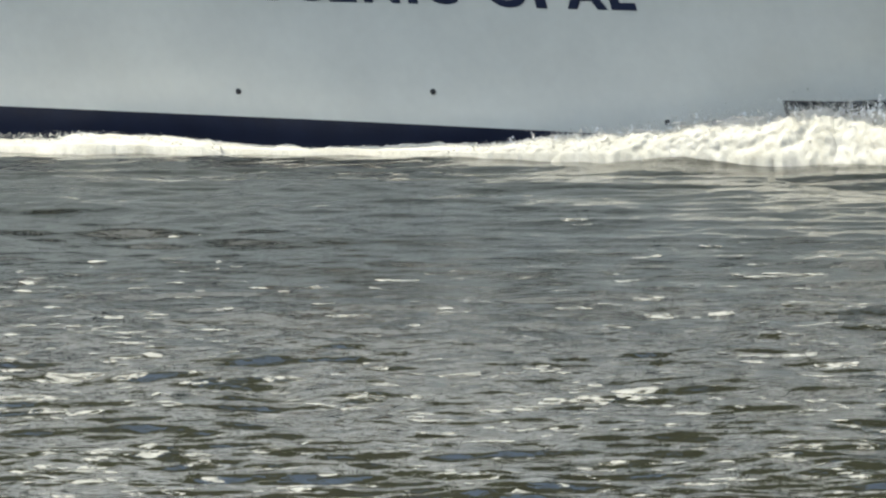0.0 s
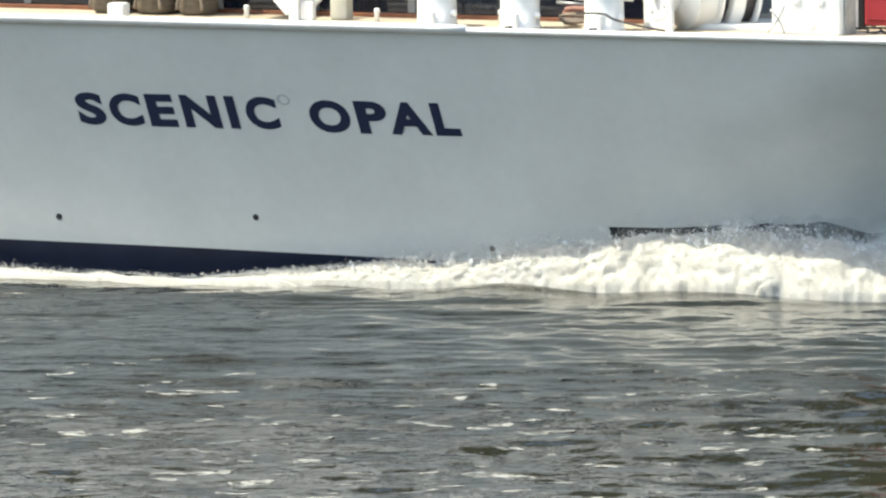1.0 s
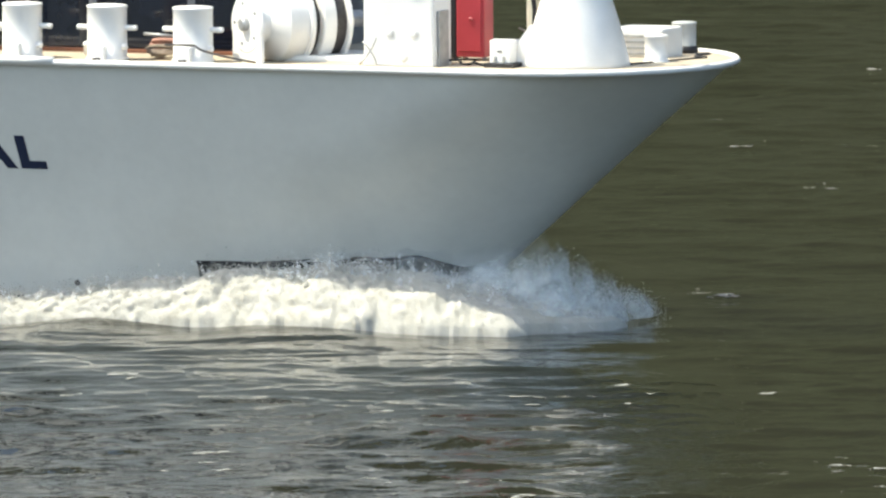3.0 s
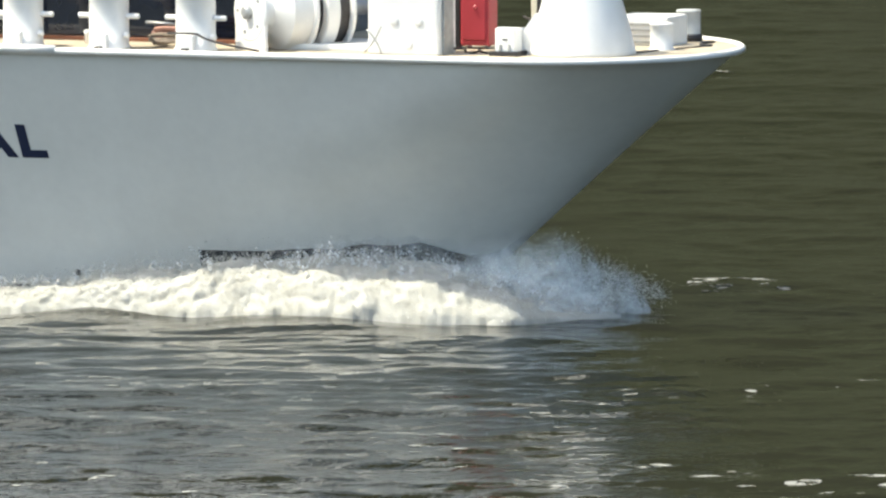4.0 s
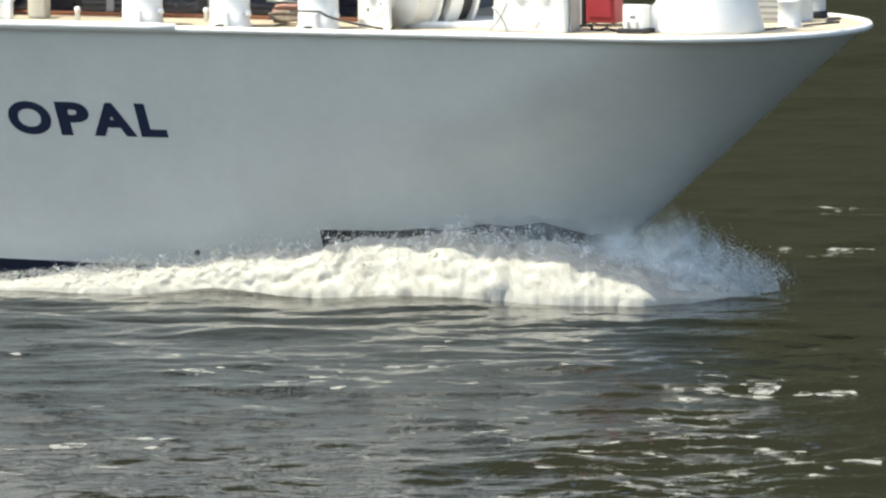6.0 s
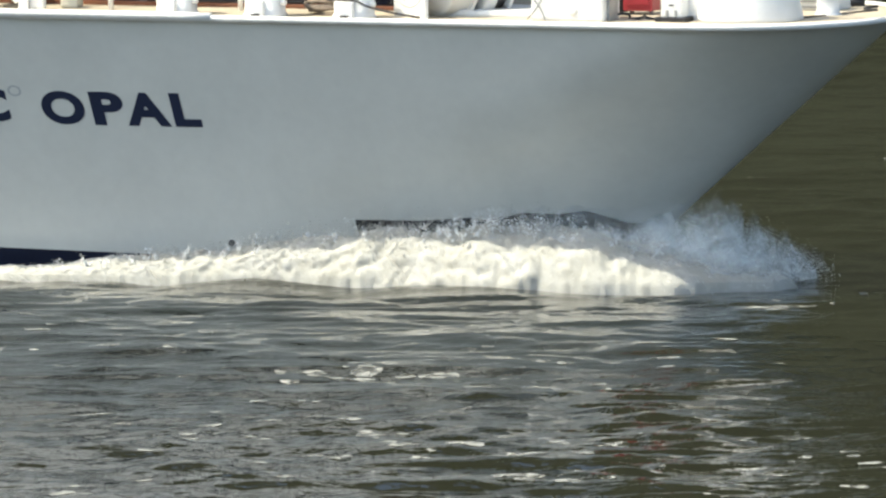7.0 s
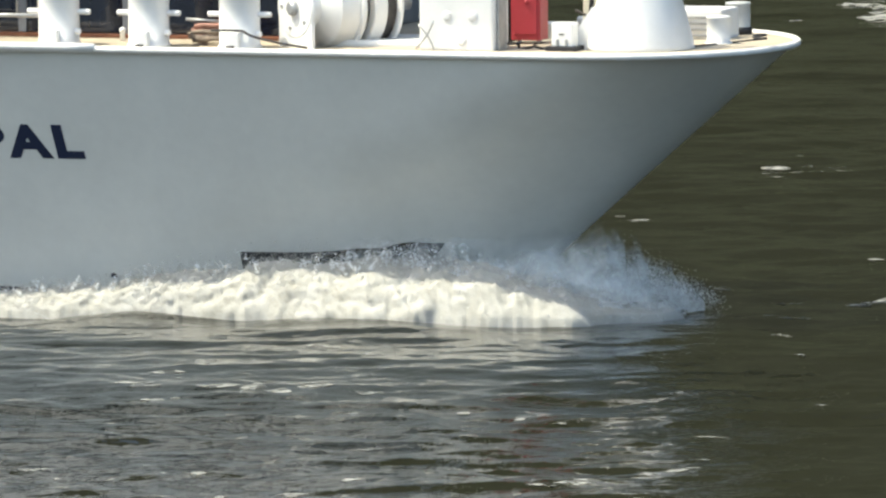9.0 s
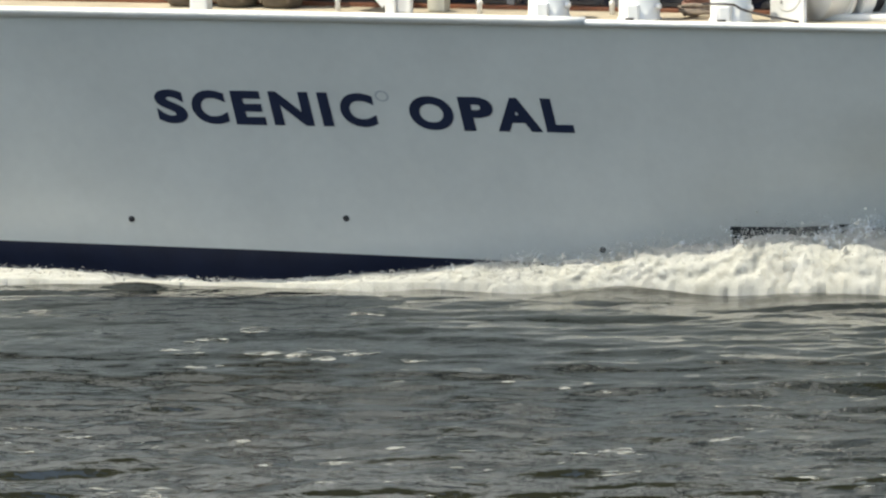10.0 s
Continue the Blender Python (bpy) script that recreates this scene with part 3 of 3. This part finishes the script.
# along the crest: outer foot x, y; inner edge x, y; height of the crest
CREST = np.array([
    (-16.0, 0.05, -16.0, 0.75, 0.0),
    (-11.0, -0.10, -11.0, 0.60, 0.03),
    (-8.4, -0.25, -8.4, 0.45, 0.04),
    (-7.2, -0.40, -7.2, 0.45, 0.09),
    (-6.3, -0.25, -6.3, 0.45, 0.06),
    (-5.4, -0.10, -5.4, 0.45, 0.01),
    (-3.8, 0.12, -3.8, 0.46, -0.03),
    (-2.2, 0.05, -2.2, 0.50, 0.08),
    (-0.7, 0.00, -0.8, 0.60, 0.23),
    (0.7, -0.05, 0.5, 0.70, 0.38),
    (2.2, -0.25, 1.8, 0.80, 0.54),
    (3.6, -0.35, 2.9, 1.15, 0.63),
    (4.9, -0.22, 3.9, 1.60, 0.60),
    (5.85, 0.10, 4.9, 1.80, 0.38),
    (6.62, 1.25, 5.6, 1.95, 0.12),
    (6.70, 2.90, 5.6, 2.50, 0.08),
    (5.90, 4.40, 4.5, 3.60, 0.10),
    (4.60, 5.60, 3.5, 4.40, 0.10)])
VEIL = np.array([0.1, 0.1, 0.1, 0.1, 0.1, 0.1, 0.1, 0.2, 0.35, 0.50, 0.76, 0.90, 0.95, 0.95, 0.84, 0.70, 0.5, 0.4])   # height of the spray
CS = np.concatenate([[0], np.cumsum(np.hypot(np.diff(CREST[:, 0]), np.diff(CREST[:, 1])))])


def crest(s):
    return [np.interp(s, CS, CREST[:, k]) for k in range(5)]


def fbm(p, scale, seed):
    return noise.fractal(Vector((p[0] * scale, p[1] * scale + seed, p[2] * scale)), 0.7, 2.1, 5)


def profile(t):
    """Height across the crest, from its foot (0) to the hull (1)."""
    return np.interp(t, [0, 0.06, 0.2, 0.45, 0.7, 1.0], [0.0, 0.25, 0.62, 0.95, 1.0, 0.8])


def foam_piece(s0, s1, seed):
    n, k = max(24, int((s1 - s0) / 0.028)), 46
    P = np.zeros((k, n, 3))
    for j, s in enumerate(np.linspace(s0, s1, n)):
        xo, yo, xi, yi, zc = crest(s)
        end = min(1.0, (s - s0) / 0.34, (s1 - s) / 0.34)
        for i, t in enumerate(np.linspace(0, 1, k)):
            b = np.array([xo + (xi - xo) * t, yo + (yi - yo) * t, zc * profile(t) if i else -0.35])
            q = b + [0, 0, 0]
            d = fbm(q, 1.4, seed) * 0.34 + (0.3 - abs(fbm(q, 2.9, seed + 9))) * 0.42 + (0.25 - abs(fbm(q, 7.0, seed + 4))) * 0.16
            puff = (0.10 + 0.24 * zc) * d * (0.5 + 0.5 * min(1, t / 0.1))
            b += np.array([0.25, -0.9, 0.0]) * puff * (1 - t) + np.array([0, 0, 1.0]) * puff * (0.25 + t)
            b[2] -= (1 - max(end, 0)) ** 2 * (0.10 + zc * 0.45)
            P[i, j] = b
    return grid_mesh("foam_crest", P[:, ::-1], [FOAM], smooth=True)


def droplets(name, count, s0, s1, seed, size, lift, out):
    """Flecks of water thrown up from the crest."""
    rng = np.random.RandomState(seed)
    V_, F_ = [], []
    for _ in range(count):
        s, t = rng.uniform(s0, s1), rng.beta(1.6, 1.6)
        xo, yo, xi, yi, zc = crest(s)
        c = np.array([xo + (xi - xo) * t, yo + (yi - yo) * t, zc * profile(t)])
        c += [rng.normal(0, 0.06), -abs(rng.normal(0, out)) + 0.02, abs(rng.normal(0, lift)) * (0.3 + zc)]
        if c[2] < 0.0:
            continue
        r = size * rng.lognormal(0, 0.5)
        o = len(V_)
        for d in ((1, 0, -0.5), (-0.5, 0.87, -0.5), (-0.5, -0.87, -0.5), (0.1, 0, 1.1)):
            V_.append(tuple(c + r * np.array(d) * rng.uniform(0.6, 1.3, 3)))
        F_ += [(o, o + 2, o + 1), (o, o + 1, o + 3), (o + 1, o + 2, o + 3), (o + 2, o, o + 3)]
    me = bpy.data.meshes.new(name)
    me.from_pydata(V_, [], F_)
    me.materials.append(FOAM)
    return me


FOAMS = []
END = CS[-1]
S_BOW = float(np.interp(14.2, np.arange(len(CS)), CS))
edges = np.linspace(0.0, S_BOW, 15)
for k in range(len(edges) - 1):
    a, b = max(0, edges[k] - 0.4), min(END, edges[k + 1] + 0.4)
    ob = part("foam_crest", foam_piece(a, b, 3.7), None, wave, "churned white foam along the hull")
    FOAMS.append(ob)
    ob2 = part("foam_fleck", droplets("foam_fleck", 800 if k < 8 else 2900, a, b, 40 + k, 0.0055, 0.07 if k < 9 else 0.12, 0.04), None, wave, "flying flecks of foam")
    tagged(ob2, kind="stuff")
    FOAMS.append(ob2)


def mist_curtain(across, strength, seed):
    """A billowing curtain of spray at one distance between the wave's foot (0) and the hull (1)."""
    n, k = 120, 26
    P, D = np.zeros((k, n, 3)), np.zeros((k, n))
    for j, s in enumerate(np.linspace(END - 2.0, S_BOW - 5.0, n)):
        xo, yo, xi, yi, zc = crest(s)
        tall = 1.28 * np.interp(s, CS, VEIL) * across ** 0.55
        tall *= 1 + 0.17 * fbm((s, 0.0, 0.0), 1.6, seed)
        for i, v in enumerate(np.linspace(0, 1, k)):
            t = across + 0.12 * v
            b = np.array([xo + (xi - xo) * t, yo + (yi - yo) * t, -0.05 + (tall + 0.05) * v])
            P[i, j] = b + np.array([0.10, -0.10, 0.0]) * fbm(b, 2.2, seed + 3)
            f = j / (n - 1)
            D[i, j] = strength * min(1, f / 0.12) * min(1, (1 - f) / 0.15) * min(1, (1 - v) / 0.6)
    return grid_mesh("mist", P, [MIST], attribute=D)


for across, st, seed in ((0.12, 0.5, 5), (0.36, 0.6, 11), (0.62, 0.72, 23), (0.84, 0.8, 31)):
    ob = part("mist", mist_curtain(across, st, seed), None, wave, "thin bluish veil of spray")
    FOAMS.append(ob)


def spray_cloud(count, seed):
    """A cloud of fine drops that thins out upwards and forwards from the stem."""
    rng = np.random.RandomState(seed)
    s = rng.uniform(S_BOW - 3.6, END - 0.6, count)
    t = rng.beta(1.3, 1.2, count)
    xo, yo, xi, yi, zc = crest(s)
    z = (np.interp(s, CS, VEIL) * 1.05) * t ** 0.85 * rng.beta(2.0, 1.1, count) + np.abs(rng.normal(0, 0.05, count)) - 0.02
    c = np.stack([xo + (xi - xo) * t, yo + (yi - yo) * t, z], -1) + rng.normal(0, 0.05, (count, 3))
    keep = c[:, 2] > -0.05
    c = c[keep]
    n = len(c)
    r = (0.0030 * rng.lognormal(0, 0.45, n))[:, None, None]
    d = np.array([(1, 0, -0.5), (-0.5, 0.87, -0.5), (-0.5, -0.87, -0.5), (0, 0, 1.1)])
    v = (c[:, None, :] + r * d[None] * rng.uniform(0.6, 1.4, (n, 4, 3))).reshape(-1, 3)
    f = (np.arange(n) * 4)[:, None, None] + np.array([(0, 2, 1), (0, 1, 3), (1, 2, 3), (2, 0, 3)])[None]
    me = bpy.data.meshes.new("spray_cloud")
    me.from_pydata(v.tolist(), [], f.reshape(-1, 3).tolist())
    me.materials.append(DROPS)
    return me


for seed in (77,):
    ob = part("spray_cloud", spray_cloud(22000, seed), None, wave, "cloud of fine flying spray")
    tagged(ob, kind="stuff")
    FOAMS.append(ob)


def jets(count, s0, s1, seed, reach):
    """Ragged fingers of water thrown up from the crest, breaking into drops."""
    rng = np.random.RandomState(seed)
    V_, F_ = [], []
    for _ in range(count):
        s, t = rng.uniform(s0, s1), rng.uniform(0.35, 0.85)
        xo, yo, xi, yi, zc = crest(s)
        c0 = np.array([xo + (xi - xo) * t, yo + (yi - yo) * t, zc * profile(t) - 0.03])
        d = np.array([rng.normal(0.12, 0.35), -abs(rng.normal(0.2, 0.2)), 1.0]) * reach * rng.lognormal(0, 0.45) * (0.35 + zc)
        for f in rng.beta(1.0, 1.5, 46):
            c = c0 + d * f - np.array([0, 0, 0.45]) * np.linalg.norm(d) * f * f + rng.normal(0, 0.012 + 0.05 * f * reach, 3)
            r = 0.008 * (1 - 0.6 * f) * rng.lognormal(0, 0.5)
            o = len(V_)
            for e in ((1, 0, -0.5), (-0.5, 0.87, -0.5), (-0.5, -0.87, -0.5), (0.1, 0, 1.1)):
                V_.append(tuple(c + r * np.array(e) * rng.uniform(0.6, 1.3, 3)))
            F_ += [(o, o + 2, o + 1), (o, o + 1, o + 3), (o + 1, o + 2, o + 3), (o + 2, o, o + 3)]
    me = bpy.data.meshes.new("spray_jet")
    me.from_pydata(V_, [], F_)
    me.materials.append(DROPS)
    return me


S_MID = float(np.interp(7.0, np.arange(len(CS)), CS))
for k, (a, b, count, reach) in enumerate(((S_MID - 9, S_MID - 6.5, 14, 0.24), (S_MID, S_BOW - 4.5, 50, 0.22), (S_BOW - 4.5, S_BOW - 1.5, 80, 0.30), (S_BOW - 1.5, S_BOW, 60, 0.30))):
    ob = part("spray_jet", jets(count, a, b, 60 + k, reach), None, wave, "ragged fingers of thrown water")
    tagged(ob, kind="stuff")
    FOAMS.append(ob)


def sheet_top(x):
    return float(np.interp(x, [2.3, 3.0, 3.6, 4.3, 4.9], [0.56, 0.70, 0.77, 0.80, 0.62])) + 0.012 * math.sin(9 * x)


sheet = plate("water_sheet", (2.3, 4.9), lambda x: 0.2, sheet_top, WATER, 0.05, wave, "dark green unbroken water climbing the bow", 90)
FOAMS.append(sheet)


def swell():
    """The smooth wave system that runs along with the ship."""
    xs, ys = np.linspace(-22, 11, 330), np.linspace(-13, 6.5, 260)
    X, Y = np.meshgrid(xs, ys)
    foot = np.interp(X, CREST[:14, 0], CREST[:14, 1])
    d = foot - Y                                   # metres outside the foam's foot
    aft = np.clip((7.0 - X) / 3, 0, 1)
    h = np.interp(X, [-7, -3, 0, 3, 6], [-0.02, -0.03, 0.07, 0.11, 0.09]) * np.exp(-np.maximum(d, 0) / 1.3) * aft
    run = X + 2.3 * d
    h += 0.022 * np.sin(run * 1.05 + 0.8) * np.exp(-((d - 3.0) / 3.2) ** 2) * aft
    h += 0.018 * np.sin(run * 2.6 + 0.5 * np.sin(Y)) * np.exp(-((d - 2.5) / 3.5) ** 2) * aft
    h += 0.035 * np.sin(1.9 * X + 1.2 * np.sin(0.7 * X)) * np.exp(-((d - 0.5) / 0.9) ** 2) * aft
    edge = np.minimum.reduce([X + 22, 11 - X, Y + 13, 6.5 - Y])
    h = h + LEVEL - 0.02 - 0.25 * np.clip(1 - edge / 3.5, 0, 1) ** 2
    h += 0.35 * wave_height(X * 1.3 + 7, Y * 1.3)
    return tagged(new("wave_train", grid_mesh("wave_train", np.stack([X, Y, h], -1), [WATER])), "smooth olive-grey waves running beside the hull", "wave", kind="structure")


train = swell()


# ---- foam drifting on the river, with flecks painted as glints ----
def foam_glint_flecks():
    rng = np.random.RandomState(5)
    V_, F_ = [], []
    for k in range(560):
        gx_, gy_ = rng.uniform(-46, 50), rng.uniform(-46, 66)
        if rng.rand() > 0.25 + 0.75 * (math.sin(0.35 * gx_ + 1.3 * math.sin(0.2 * gy_)) > 0.4):
            continue
        span = rng.lognormal(-1.2, 0.7)
        for _ in range(rng.randint(2, 9)):
            px, py = gx_ + rng.normal(0, span), gy_ + rng.normal(0, 0.45)
            x, y = px * ca - py * sa, px * sa + py * ca
            a, w = rng.lognormal(-3.1, 0.6), rng.uniform(0.5, 1.4)
            n, ph, o = 12, rng.uniform(0, 6.28, 4), len(V_)
            V_.append((x, y))
            for i in range(n):
                an = 2 * math.pi * i / n
                q = a * (1 + 0.35 * math.sin(2 * an + ph[0]) + 0.25 * math.sin(3 * an + ph[1]) + 0.25 * math.sin(5 * an + ph[2]))
                dx, dy = 1.6 * q * math.cos(an), q * w * math.sin(an)
                V_.append((x + dx * ca - dy * sa, y + dx * sa + dy * ca))
            F_ += [(o, o + 1 + i, o + 1 + (i + 1) % n) for i in range(n)]
    # long thin rafts on the calm water ahead
    for k in range(30):
        gx_, gy_, span = rng.uniform(6, 44), rng.uniform(-40, 40), rng.uniform(0.25, 0.8)
        for _ in range(rng.randint(8, 22)):
            px, py = gx_ + rng.normal(0, span), gy_ + rng.normal(0, 0.7)
            x, y = px * ca - py * sa, px * sa + py * ca
            a, w, o = rng.lognormal(-2.7, 0.5), rng.uniform(0.8, 2.2), len(V_)
            V_.append((x, y))
            for i in range(9):
                an = 2 * math.pi * i / 9
                q = a * rng.uniform(0.6, 1.4)
                dx, dy = 1.9 * q * math.cos(an), q * w * math.sin(an)
                V_.append((x + dx * ca - dy * sa, y + dx * sa + dy * ca))
            F_ += [(o, o + 1 + i, o + 1 + (i + 1) % 9) for i in range(9)]
    # small flecks painted in for glints, thickest on the near, choppier water
    for k in range(10000):
        px, py = -35 + 71 * rng.beta(0.75, 1.35), -50 + 46 * rng.beta(1.0, 1.7)
        if math.sin(0.9 * px + 2 * math.sin(0.31 * py)) + 0.6 * math.sin(0.53 * py + 0.2 * px) < rng.normal(0.1 if px > -14 else -0.7, 0.5) + (0.5 if px > -14 else 0.0):
            continue
        x, y = px * ca - py * sa, px * sa + py * ca
        a, w, o = rng.lognormal(-3.1, 0.5), rng.uniform(0.7, 1.8), len(V_)
        V_.append((x, y))
        for i in range(7):
            an = 2 * math.pi * i / 7
            q = a * rng.uniform(0.6, 1.4)
            dx, dy = 2.1 * q * math.cos(an), q * w * math.sin(an)
            V_.append((x + dx * ca - dy * sa, y + dx * sa + dy * ca))
        F_ += [(o, o + 1 + i, o + 1 + (i + 1) % 7) for i in range(7)]
    P = np.array(V_)
    z = wave_height(P[:, 0], P[:, 1]) + LEVEL + 0.004
    me = bpy.data.meshes.new("foam_and_glints")
    me.from_pydata(np.column_stack([P, z]).tolist(), [], F_)
    me.materials.append(FOAM_GLINT)
    return tagged(new("foam_and_glints", me), "pale grey drifting foam patches and flecks painted as glints", "foam", kind="stuff")


drift_flecks = foam_glint_flecks()


# ---- what moves ----
def motions():
    ahead = [(t, pose(V * (t - 5), 0, 0)) for t in (0, 2.5, 5, 7.5, 10)]
    for ob in (*CARRIED, rope, wave, train):
        walk(ob, ahead)
    for ob in (river, drift_flecks):
        walk(ob, [(t, pose(0.16 * (t - 5), -0.36 * (t - 5), 0)) for t in (0, 5, 10)])
    rng = random.Random(8)
    for ob in FOAMS:
        rows, ph = [], rng.uniform(0, 6.28)
        for k in range(21):
            t = k * 0.5
            rows.append((t, pose(0.05 * math.sin(2.3 * t + ph), 0.03 * math.sin(3.1 * t + 2 * ph), 0.022 * math.sin(2.7 * t + 3 * ph), 0.3 * math.sin(2 * t + ph), 0.15 * math.sin(2.9 * t + ph), 0)))
        walk(ob, rows)


motions()
